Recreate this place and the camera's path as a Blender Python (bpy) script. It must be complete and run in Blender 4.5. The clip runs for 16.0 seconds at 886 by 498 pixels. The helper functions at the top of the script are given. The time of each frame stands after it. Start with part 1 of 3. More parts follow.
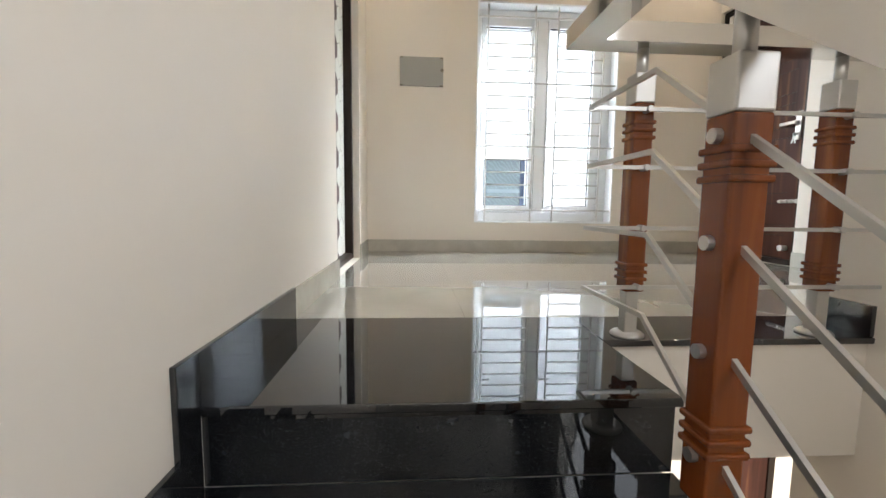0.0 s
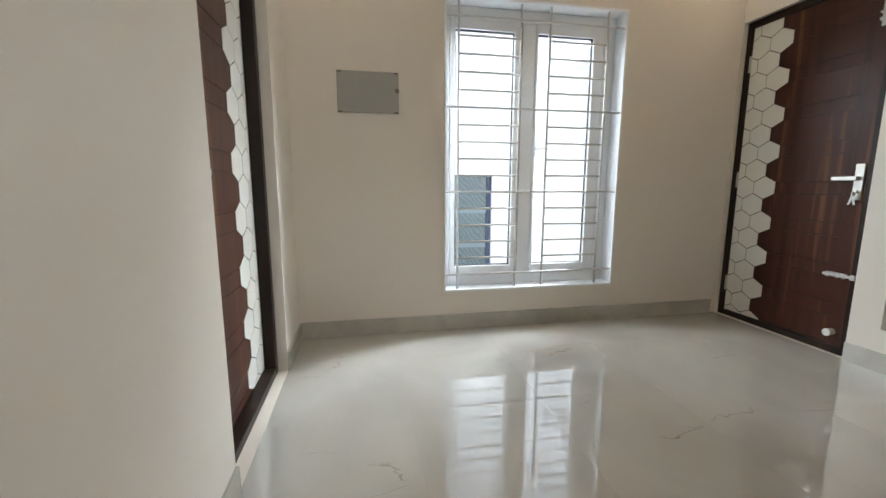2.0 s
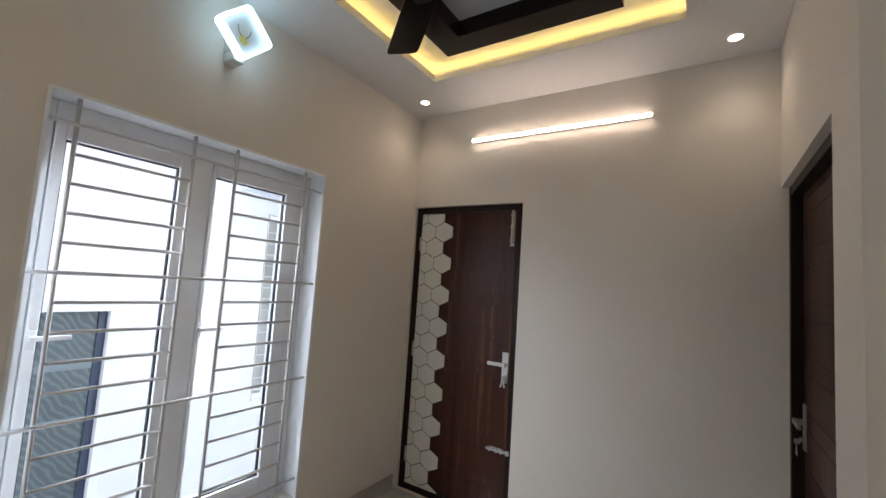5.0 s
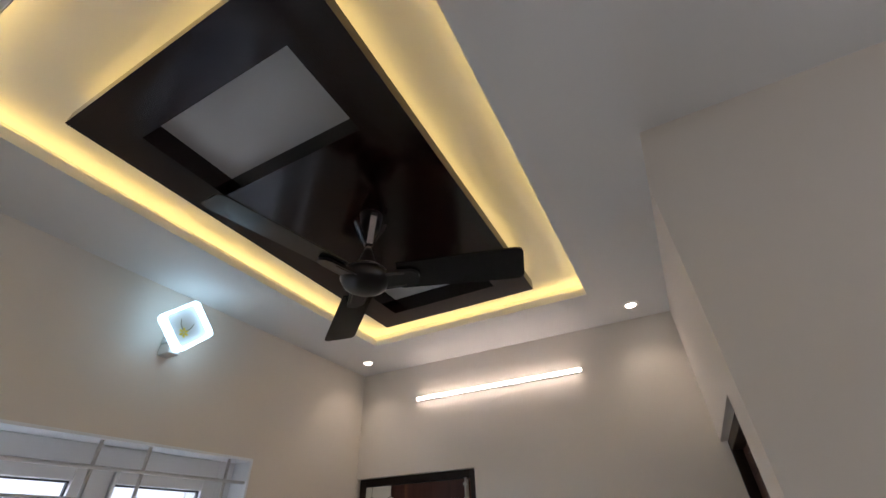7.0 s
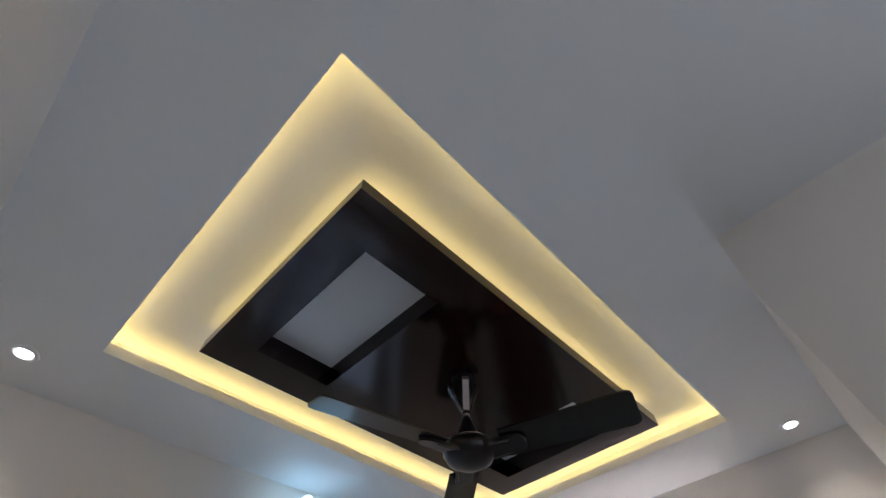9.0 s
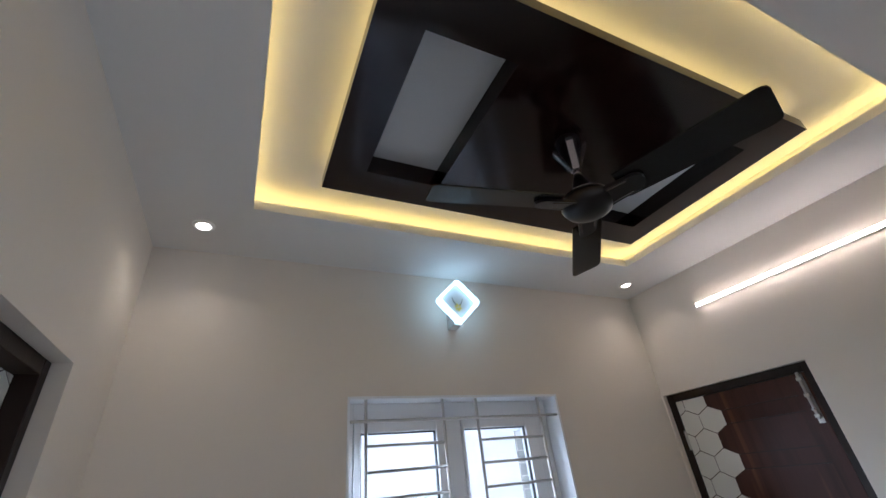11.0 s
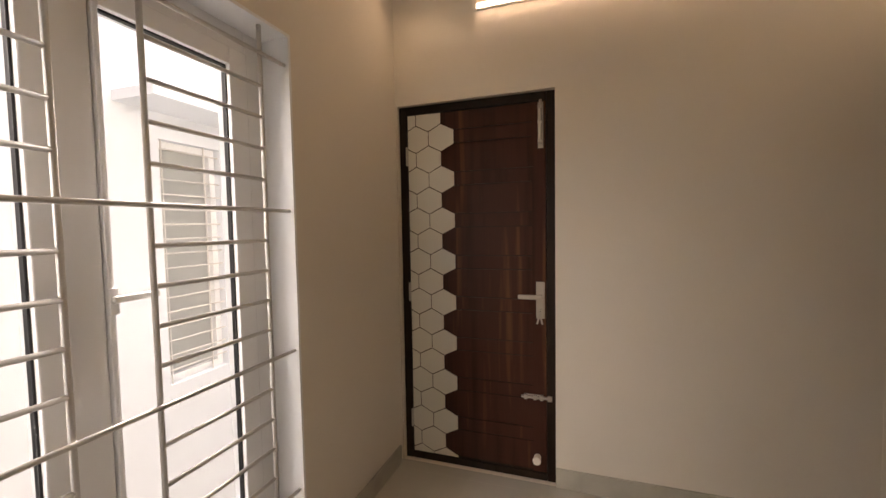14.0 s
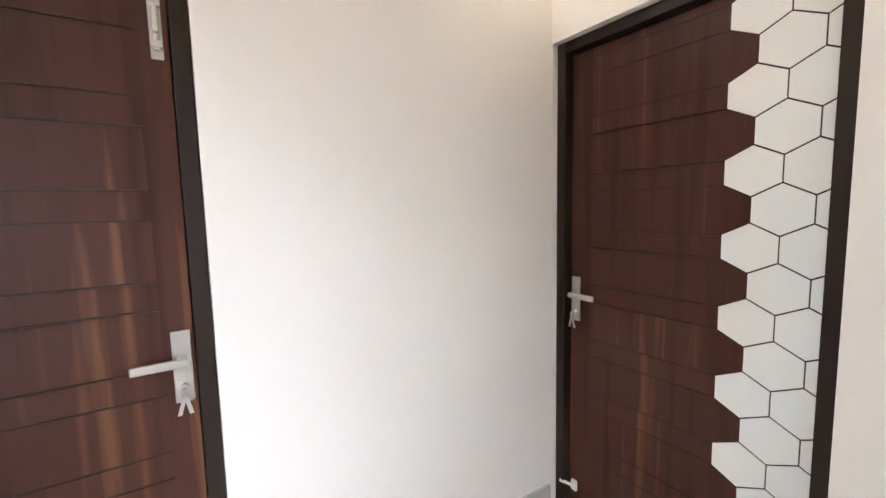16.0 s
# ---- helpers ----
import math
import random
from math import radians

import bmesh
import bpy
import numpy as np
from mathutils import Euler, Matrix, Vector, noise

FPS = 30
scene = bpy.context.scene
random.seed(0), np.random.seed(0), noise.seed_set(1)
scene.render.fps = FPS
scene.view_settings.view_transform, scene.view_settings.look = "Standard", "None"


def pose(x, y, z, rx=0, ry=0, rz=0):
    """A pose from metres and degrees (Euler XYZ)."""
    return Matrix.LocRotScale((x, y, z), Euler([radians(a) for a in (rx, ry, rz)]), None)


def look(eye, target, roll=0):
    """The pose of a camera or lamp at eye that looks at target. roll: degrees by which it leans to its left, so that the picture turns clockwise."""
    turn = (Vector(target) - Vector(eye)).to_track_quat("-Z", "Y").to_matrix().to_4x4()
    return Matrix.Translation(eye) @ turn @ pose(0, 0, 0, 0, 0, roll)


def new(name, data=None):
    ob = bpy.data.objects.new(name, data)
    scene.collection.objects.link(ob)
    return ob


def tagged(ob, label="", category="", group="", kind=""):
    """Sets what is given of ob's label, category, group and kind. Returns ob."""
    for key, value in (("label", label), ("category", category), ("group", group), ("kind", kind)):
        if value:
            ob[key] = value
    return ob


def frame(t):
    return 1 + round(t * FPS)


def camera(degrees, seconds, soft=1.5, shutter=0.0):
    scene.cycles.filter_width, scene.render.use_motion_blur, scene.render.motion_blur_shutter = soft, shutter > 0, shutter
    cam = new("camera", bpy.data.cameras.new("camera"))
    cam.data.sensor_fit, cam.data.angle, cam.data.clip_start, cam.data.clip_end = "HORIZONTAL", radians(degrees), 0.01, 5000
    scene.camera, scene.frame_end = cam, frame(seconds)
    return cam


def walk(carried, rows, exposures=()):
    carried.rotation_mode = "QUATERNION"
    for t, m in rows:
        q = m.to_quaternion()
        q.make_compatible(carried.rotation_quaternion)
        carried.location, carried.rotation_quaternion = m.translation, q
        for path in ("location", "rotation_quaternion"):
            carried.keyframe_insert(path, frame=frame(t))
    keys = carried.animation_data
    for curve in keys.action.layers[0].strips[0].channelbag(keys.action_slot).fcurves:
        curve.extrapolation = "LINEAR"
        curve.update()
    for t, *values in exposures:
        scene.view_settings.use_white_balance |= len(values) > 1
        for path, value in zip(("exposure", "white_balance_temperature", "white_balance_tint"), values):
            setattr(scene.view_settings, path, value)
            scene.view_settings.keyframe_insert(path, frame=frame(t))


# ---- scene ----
cam = camera(94.4, 16.0)
PATH = [
    (0, (0.423, 0.182, 0.39), (0.556, 2.168, 0.189), 0.7),
    (0.2, (0.412, 0.295, 0.46), (0.577, 2.277, 0.249), 1.1),
    (0.5, (0.405, 0.5, 0.554), (0.592, 2.477, 0.317), 0.8),
    (1, (0.396, 0.726, 0.749), (0.634, 2.691, 0.461), 0.7),
    (1.5, (0.412, 0.956, 0.867), (0.689, 2.912, 0.547), 0.4),
    (2, (0.419, 1.156, 0.983), (0.793, 3.096, 0.672), 0.1),
    (2.5, (0.44, 1.343, 1.136), (0.954, 3.258, 0.873), -0.4),
    (3, (0.476, 1.54, 1.267), (1.184, 3.4, 1.068), -0.7),
    (3.5, (0.523, 1.661, 1.407), (1.526, 3.386, 1.263), -0.6),
    (4, (0.54, 1.843, 1.416), (1.907, 3.299, 1.317), -0.4),
    (4.2, (0.527, 1.896, 1.437), (2.028, 3.214, 1.338), -0.4),
    (6.3, (0.561, 1.778, 1.678), (2.245, 2.571, 2.41), -0.5),
    (6.5, (0.537, 1.765, 1.706), (2.16, 2.543, 2.578), -1.1),
    (7, (0.484, 1.75, 1.745), (1.939, 2.488, 2.902), -1.9),
    (7.5, (0.452, 1.729, 1.783), (1.736, 2.425, 3.149), -2.5),
    (7.8, (0.449, 1.708, 1.777), (1.6, 2.397, 3.261), -1.3),
    (8, (0.414, 1.726, 1.803), (1.523, 2.369, 3.339), -2.3),
    (8.2, (0.398, 1.714, 1.8), (1.428, 2.34, 3.396), -2.1),
    (10.3, (0.467, 1.68, 1.797), (1.177, 2.846, 3.259), -8.6),
    (10.5, (0.458, 1.73, 1.772), (1.199, 2.984, 3.143), -8.6),
    (11, (0.478, 1.753, 1.72), (1.273, 3.296, 2.714), -6.2),
    (11.5, (0.506, 1.796, 1.579), (1.359, 3.514, 2.143), -4.6),
    (12, (0.48, 1.948, 1.477), (1.478, 3.673, 1.648), -3.7),
    (12.5, (0.567, 2.096, 1.427), (1.701, 3.743, 1.398), -2.0),
    (13, (0.654, 2.334, 1.421), (2.045, 3.767, 1.322), -1.4),
    (13.5, (0.788, 2.561, 1.433), (2.46, 3.653, 1.316), -1.1),
    (14, (0.881, 2.753, 1.403), (2.766, 3.412, 1.296), -1.0),
    (14.5, (0.983, 2.868, 1.409), (2.964, 3.116, 1.294), -1.3),
    (15, (1.198, 2.947, 1.414), (3.188, 2.81, 1.267), -1.5),
    (15.5, (1.488, 3.005, 1.413), (3.388, 2.407, 1.235), -1.3),
    (16, (1.814, 2.975, 1.416), (3.483, 1.89, 1.218), -1.3),
]
walk(cam, [(t, look(eye, target, roll)) for t, eye, target, roll in PATH],
     ((0, 1.65, 6400, 10), (0.8, 1.35, 6400, 10), (1.5, 1.1, 6400, 9), (2.0, 1.0, 6400, 9), (3.0, 0.88, 6700, 10), (3.6, 0.8, 6900, 12), (4.2, 0.48, 6200, 12), (6.3, 0.5, 6250, 18), (8.2, 0.53, 5250, 13), (10.3, 0.53, 5400, 16),
      (12, 0.35, 5700, 12), (13, 0.35, 6400, 13), (14, 0.35, 8700, 24), (14.6, 0.9, 9100, 30), (15.2, 1.6, 7200, 22), (16, 2.2, 5900, 15)))

# ---- plan ----
XW, XE, YS, YN, ZC = 0.0, 3.088, 1.565, 3.805, 2.825
SX = 1.862            # the stairwell's east wall
YB, ZTOP, ZLOW = -2.6, 3.1, -3.06
WT = 0.22
D1 = (2.905, 3.795)   # door openings
D2 = (2.12, 3.086)
D3 = (2.43, 3.338)
DH = 2.105
DH3 = 2.145
W0, W1, WZ0, WZ1 = 0.937, 2.186, 0.262, 2.13

# ---- light ----
world = bpy.data.worlds.new("sky")
scene.world = world
world.use_nodes = True
wn = world.node_tree
sky = wn.nodes.new("ShaderNodeTexSky")
sky.sky_type = "NISHITA"
sky.sun_disc = False
sky.sun_elevation, sky.sun_rotation = radians(41), radians(242)
wn.nodes["Background"].inputs[1].default_value = 0.09
wn.links.new(sky.outputs[0], wn.nodes["Background"].inputs[0])

sun = new("sun", bpy.data.lights.new("sun", "SUN"))
sun.data.energy, sun.data.angle, sun.data.color = 0.6, radians(12), (0.93, 0.97, 1.0)
sun.matrix_world = look((0, 0, 20), (20.0, 9.0, 0))


def area(name, eye, target, sx, sy, watts, colour):
    ob = new(name, bpy.data.lights.new(name, "AREA"))
    ob.data.shape, ob.data.size, ob.data.size_y = "RECTANGLE", sx, sy
    ob.data.energy, ob.data.color = watts, colour
    ob.matrix_world = look(eye, target)
    return ob


# added lamp in an unseen opening, brightens the stairwell
area("stair_fill", (SX + 0.14, -1.3, 1.9), (0.0, -1.1, 1.5), 1.3, 1.7, 23, (0.93, 0.96, 1.0))
# lamps added out of view between the houses, standing in for sky light
area("window_fill", (-1.3, 5.7, 2.9), (-0.8, 4.0, 2.1), 2.8, 2.8, 150, (0.84, 0.93, 1.0)).data.spread = radians(150)
area("window_fill", (4.9, 5.7, 3.3), (4.1, 4.0, 2.3), 2.8, 2.8, 850, (0.84, 0.93, 1.0)).data.spread = radians(150)
# added lamp, unseen, brightens the lower storey from its south side
area("low_fill", (4.0, 0.66, -1.7), (4.0, 3.0, -1.9), 1.4, 1.4, 45, (1.0, 0.95, 0.88))


def spot(name, eye, target, watts, colour, degrees):
    ob = new(name, bpy.data.lights.new(name, "SPOT"))
    ob.data.energy, ob.data.color = watts, colour
    ob.data.spot_size, ob.data.spot_blend, ob.data.shadow_soft_size = radians(degrees), 0.8, 0.03
    ob.matrix_world = look(eye, target)
    return ob


# ---- materials ----
class Mat:
    """A node material with short helpers."""

    def __init__(self, name, colour, rough=0.5, metal=0.0, spec=0.5):
        self.m = bpy.data.materials.new(name)
        self.m.use_nodes = True
        self.t = self.m.node_tree
        self.b = self.t.nodes["Principled BSDF"]
        self.b.inputs["Base Color"].default_value = (*colour, 1)
        self.b.inputs["Roughness"].default_value = rough
        self.b.inputs["Metallic"].default_value = metal
        self.b.inputs["Specular IOR Level"].default_value = spec

    def node(self, kind, **values):
        n = self.t.nodes.new(kind)
        for k, v in values.items():
            n.inputs[k.replace("_", " ")].default_value = v
        return n

    def link(self, a, b):
        self.t.links.new(a, b)

    def place(self, scale=(1, 1, 1), turn=(0, 0, 0)):
        c = self.node("ShaderNodeTexCoord")
        p = self.node("ShaderNodeMapping", Scale=scale, Rotation=turn)
        self.link(c.outputs["Object"], p.inputs[0])
        return p.outputs[0]

    def noise(self, scale, detail=3.0, vec=None, distortion=0.0):
        n = self.node("ShaderNodeTexNoise", Scale=scale, Detail=detail, Distortion=distortion)
        self.link(vec if vec else self.place(), n.inputs["Vector"])
        return n.outputs["Fac"]

    def ramp(self, fac, stops):
        r = self.node("ShaderNodeValToRGB")
        e = r.color_ramp.elements
        while len(e) < len(stops):
            e.new(0.5)
        for s, (p, c) in zip(e, stops):
            s.position, s.color = p, (*c, 1)
        self.link(fac, r.inputs[0])
        return r.outputs[0]

    def mix(self, fac, a, b, kind="MIX"):
        n = self.t.nodes.new("ShaderNodeMixRGB")
        n.blend_type = kind
        for s, v in ((n.inputs[0], fac), (n.inputs[1], a), (n.inputs[2], b)):
            if isinstance(v, (int, float)):
                s.default_value = v
            elif isinstance(v, tuple):
                s.default_value = (*v, 1)
            else:
                self.link(v, s)
        return n.outputs[0]

    def colour(self, out):
        self.link(out, self.b.inputs["Base Color"])
        return self

    def rough(self, fac, lo, hi):
        n = self.node("ShaderNodeMapRange")
        n.inputs["To Min"].default_value, n.inputs["To Max"].default_value = lo, hi
        self.link(fac, n.inputs[0])
        self.link(n.outputs[0], self.b.inputs["Roughness"])
        return self

    def bump(self, fac, strength, distance=0.002):
        n = self.node("ShaderNodeBump", Strength=strength, Distance=distance)
        self.link(fac, n.inputs["Height"])
        self.link(n.outputs[0], self.b.inputs["Normal"])
        return self

    def glow(self, colour, strength):
        self.b.inputs["Emission Color"].default_value = (*colour, 1)
        self.b.inputs["Emission Strength"].default_value = strength
        return self


def paint(name, colour, dark, rough=0.6):
    m = Mat(name, colour, rough)
    big = m.noise(1.3, 4)
    fine = m.noise(60, 2)
    m.colour(m.mix(big, dark, colour)).rough(fine, rough - 0.08, rough + 0.08)
    return m.bump(m.mix(0.6, m.noise(350, 2), m.noise(9, 3)), 0.12, 0.002).m


WALL = paint("wall_paint", (0.79, 0.732, 0.655), (0.745, 0.685, 0.608))
CEIL = paint("ceiling_paint", (0.80, 0.79, 0.77), (0.76, 0.75, 0.73), 0.7)
REVEAL = paint("window_paint", (0.86, 0.88, 0.90), (0.83, 0.85, 0.87), 0.4)
OUTWALL = paint("outside_paint", (0.68, 0.715, 0.765), (0.63, 0.665, 0.71), 0.7)


def tile_mat():
    m = Mat("polished_tile", (0.74, 0.72, 0.67), 0.03, 0, 1.0)
    cloud = m.noise(1.7, 5, None, 0.6)
    base = m.ramp(cloud, ((0.3, (0.50, 0.478, 0.43)), (0.7, (0.60, 0.582, 0.535))))
    v = m.node("ShaderNodeTexNoise", Scale=0.9, Detail=5.0, Distortion=0.5)
    m.link(m.place((1.0, 2.6, 1.0), (0, 0, 0.35)), v.inputs["Vector"])
    vein = m.ramp(v.outputs["Fac"], ((0.496, (0, 0, 0)), (0.5, (1, 1, 1)), (0.504, (0, 0, 0))))
    gate = m.ramp(m.noise(2.3, 2), ((0.55, (0, 0, 0)), (0.64, (1, 1, 1))))
    m.colour(m.mix(m.mix(1.0, vein, gate, "MULTIPLY"), base, (0.30, 0.24, 0.17)))
    m.b.inputs["Coat Weight"].default_value, m.b.inputs["Coat Roughness"].default_value = 1.0, 0.0
    return m.rough(m.noise(5, 4), 0.0, 0.005).m


TILE = tile_mat()
GROUT = Mat("tile_joint", (0.55, 0.52, 0.46), 0.7).m


def skirt_mat():
    m = Mat("skirting_tile", (0.50, 0.47, 0.41), 0.2)
    m.colour(m.ramp(m.noise(6, 5, None, 0.5), ((0.35, (0.44, 0.41, 0.355)), (0.65, (0.52, 0.495, 0.43)))))
    return m.rough(m.noise(30, 3), 0.12, 0.25).m


SKIRT = skirt_mat()



def granite_mat():
    m = Mat("black_granite", (0.02, 0.021, 0.023), 0.08, 0.0, 0.9)
    speck = m.noise(260, 2)
    base = m.ramp(speck, ((0.45, (0.006, 0.0065, 0.0075)), (0.62, (0.014, 0.015, 0.017)), (0.74, (0.05, 0.055, 0.06))))
    patch = m.ramp(m.noise(26, 4), ((0.62, (0, 0, 0)), (0.72, (1, 1, 1))))
    m.colour(m.mix(patch, base, (0.028, 0.031, 0.034)))
    return m.rough(m.noise(14, 4), 0.015, 0.04).m


GRANITE = granite_mat()


def wood_mat(name, dark, mid, light, rough, scale=1.0, spec=0.4, boards=0.0):
    m = Mat(name, mid, rough, 0.0, spec)
    info = m.t.nodes.new("ShaderNodeObjectInfo")
    shift = m.t.nodes.new("ShaderNodeVectorMath")
    shift.operation = "MULTIPLY_ADD"
    m.link(info.outputs["Random"], shift.inputs[0])
    shift.inputs[1].default_value = (boards, boards, 0)
    m.link(m.place((2.6, 2.6, 0.14)), shift.inputs[2])
    n = m.node("ShaderNodeTexNoise", Scale=5.0 * scale, Detail=2.5, Distortion=0.2)
    m.link(shift.outputs[0], n.inputs["Vector"])
    f = m.node("ShaderNodeTexNoise", Scale=60.0 * scale, Detail=4.0)
    m.link(m.place((3.0, 3.0, 0.05)), f.inputs["Vector"])
    base = m.ramp(n.outputs["Fac"], ((0.32, dark), (0.50, mid), (0.60, mid), (0.72, light)))
    m.colour(m.mix(0.18, base, m.ramp(f.outputs["Fac"], ((0.35, dark), (0.65, mid)))))
    m.rough(f.outputs["Fac"], rough - 0.06, rough + 0.08)
    return m.bump(f.outputs["Fac"], 0.15, 0.0006).m


LEAF = wood_mat("door_veneer", (0.034, 0.012, 0.008), (0.066, 0.024, 0.016), (0.15, 0.066, 0.032), 0.36, 1.15, 0.16, 0.05)
FRAME = wood_mat("door_frame_wood", (0.014, 0.008, 0.005), (0.024, 0.0135, 0.009), (0.036, 0.021, 0.014), 0.42, 1.0, 0.22)
POST = wood_mat("post_wood", (0.095, 0.021, 0.005), (0.17, 0.042, 0.008), (0.29, 0.088, 0.016), 0.18, 1.4, 0.5)


def lacquer_mat():
    m = Mat("ceiling_veneer", (0.012, 0.0042, 0.0034), 0.12, 0.0, 0.35)
    n = m.node("ShaderNodeTexNoise", Scale=6.0, Detail=4.0, Distortion=0.25)
    m.link(m.place((0.3, 4.0, 4.0)), n.inputs["Vector"])
    m.colour(m.ramp(n.outputs["Fac"], ((0.35, (0.008, 0.0028, 0.0022)), (0.55, (0.012, 0.0042, 0.0034)), (0.7, (0.018, 0.0066, 0.005)))))
    return m.rough(m.noise(3, 3), 0.10, 0.17).m


PANEL = lacquer_mat()
HEX = paint("hexagon_laminate", (0.76, 0.75, 0.69), (0.72, 0.71, 0.65), 0.35)
STEEL = Mat("brushed_steel", (0.55, 0.535, 0.51), 0.36, 0.85).m
SATIN = Mat("satin_nickel", (0.58, 0.56, 0.52), 0.3, 1.0).m
RAIL = Mat("polished_rail_steel", (0.66, 0.64, 0.61), 0.07, 1.0).m
GRILLE = paint("grille_enamel", (0.58, 0.56, 0.54), (0.54, 0.52, 0.50), 0.35)
UPVC = Mat("white_upvc", (0.80, 0.81, 0.82), 0.25).m
GASKET = Mat("black_gasket", (0.01, 0.01, 0.012), 0.5).m
BOX = paint("grey_enamel", (0.36, 0.35, 0.315), (0.335, 0.325, 0.29), 0.4)
CAPS = Mat("olive_plastic", (0.16, 0.14, 0.10), 0.5).m
WHITE = Mat("white_plastic", (0.78, 0.77, 0.74), 0.35).m
DARK = Mat("fan_enamel", (0.008, 0.006, 0.006), 0.28, 0.0, 0.4).m
BLADE = Mat("fan_blade_enamel", (0.005, 0.0036, 0.003), 0.25, 0.0, 0.28).m
FANTRIM = Mat("fan_trim", (0.24, 0.21, 0.20), 0.25, 0.9).m
BOARD = paint("white_board", (0.62, 0.62, 0.62), (0.58, 0.58, 0.58), 0.5)
TUBE = Mat("tube_glow", (0.9, 0.9, 0.9), 0.4).glow((1.0, 0.80, 0.64), 11.5).m
STRIP = Mat("strip_glow", (0.9, 0.9, 0.9), 0.4).glow((1.0, 0.69, 0.20), 5.0).m
RING = Mat("ring_glow", (0.9, 0.9, 0.9), 0.4).glow((0.56, 0.86, 1.0), 2.8).m
PLATE = Mat("plate_glow", (0.50, 0.54, 0.55), 0.4).glow((0.80, 0.93, 1.0), 0.10).m
LENS = Mat("downlight_glow", (0.9, 0.9, 0.9), 0.4).glow((1.0, 0.86, 0.68), 9.0).m
PETAL = Mat("yellow_print", (0.75, 0.62, 0.05), 0.4).m
PRINT = Mat("dark_print", (0.12, 0.14, 0.08), 0.5).m


def gate_mat():
    m = Mat("patterned_sheet", (0.06, 0.08, 0.09), 0.3)
    w = m.node("ShaderNodeTexWave", Scale=5.5, Distortion=7.0, Detail=3.0)
    m.link(m.place((1.4, 1.0, 1.0), (0, 0.9, 0)), w.inputs["Vector"])
    return m.colour(m.ramp(w.outputs["Fac"], ((0.35, (0.055, 0.078, 0.094)), (0.6, (0.07, 0.097, 0.114)), (0.9, (0.10, 0.135, 0.15))))).m


BLUEGATE = gate_mat()

GATEFRAME = Mat("blue_enamel", (0.02, 0.035, 0.075), 0.35).m
GATELINE = Mat("pale_pattern", (0.15, 0.19, 0.22), 0.5).m
GLASSDARK = Mat("far_glass", (0.38, 0.39, 0.38), 0.4).m


def glass_mat():
    m = Mat("window_glass", (1, 1, 1), 0.0)
    m.b.inputs["Transmission Weight"].default_value = 1.0
    m.b.inputs["IOR"].default_value = 1.02
    return m.m


GLASS = glass_mat()


# ---- mesh helpers ----
def box(bm, x0, y0, z0, x1, y1, z1, bev=0.0):
    lo = [min(a, b) for a, b in ((x0, x1), (y0, y1), (z0, z1))]
    hi = [max(a, b) for a, b in ((x0, x1), (y0, y1), (z0, z1))]
    v = [bm.verts.new((hi[0] if i & 1 else lo[0], hi[1] if i & 2 else lo[1], hi[2] if i & 4 else lo[2])) for i in range(8)]
    fs = [bm.faces.new([v[i] for i in q]) for q in ((0, 2, 3, 1), (4, 5, 7, 6), (0, 1, 5, 4), (2, 6, 7, 3), (0, 4, 6, 2), (1, 3, 7, 5))]
    if bev:
        es = list({e for f in fs for e in f.edges})
        bmesh.ops.bevel(bm, geom=es, offset=bev, segments=2, affect="EDGES", profile=0.5)
    return bm


def made_box(*a, bev=0.0):
    return box(bmesh.new(), *a, bev=bev)


def rod(bm, p, q, r, sides=10, r2=None):
    p, q = Vector(p), Vector(q)
    d = q - p
    m = Matrix.Translation((p + q) / 2) @ d.to_track_quat("Z", "Y").to_matrix().to_4x4()
    bmesh.ops.create_cone(bm, cap_ends=True, segments=sides, radius1=r, radius2=r if r2 is None else r2, depth=d.length, matrix=m)
    return bm


def made_rod(p, q, r, sides=10, r2=None):
    return rod(bmesh.new(), p, q, r, sides, r2)


def lathe(bm, centre, profile, sides=32):
    cx, cy, cz = centre
    rings = []
    for r, z in profile:
        rings.append([bm.verts.new((cx + r * math.cos(2 * math.pi * i / sides), cy + r * math.sin(2 * math.pi * i / sides), cz + z)) for i in range(sides)])
    for a, b in zip(rings, rings[1:]):
        for i in range(sides):
            bm.faces.new((a[i], a[(i + 1) % sides], b[(i + 1) % sides], b[i]))
    bm.faces.new(rings[0]), bm.faces.new(rings[-1])
    return bm


def prism(bm, pts, place):
    """A flat polygon pts (u, z) drawn out between two depths by place(u, v, z)."""
    v0, v1 = place[1], place[2]
    a = [bm.verts.new(place[0](u, v0, z)) for u, z in pts]
    b = [bm.verts.new(place[0](u, v1, z)) for u, z in pts]
    n = len(pts)
    bm.faces.new(a), bm.faces.new(b)
    for i in range(n):
        bm.faces.new((a[i], a[(i + 1) % n], b[(i + 1) % n], b[i]))
    return bm


def mapped(bm, f):
    for v in bm.verts:
        v.co = f(*v.co)
    return bm


def part(name, bm, material, parent=None, label="", smooth=False):
    bmesh.ops.recalc_face_normals(bm, faces=bm.faces)
    me = bpy.data.meshes.new(name)
    bm.to_mesh(me)
    bm.free()
    me.materials.append(material)
    if smooth:
        for p in me.polygons:
            p.use_smooth = True
    ob = new(name, me)
    ob.parent = parent
    if label:
        tagged(ob, label)
    return ob


def thing(name, at=(0, 0, 0), label="", category="", group="", kind=""):
    """An empty at a thing's base; its parts are then built in world metres."""
    ob = new(name)
    ob.empty_display_size = 0.1
    ob.location = at
    return tagged(ob, label, category, group, kind)


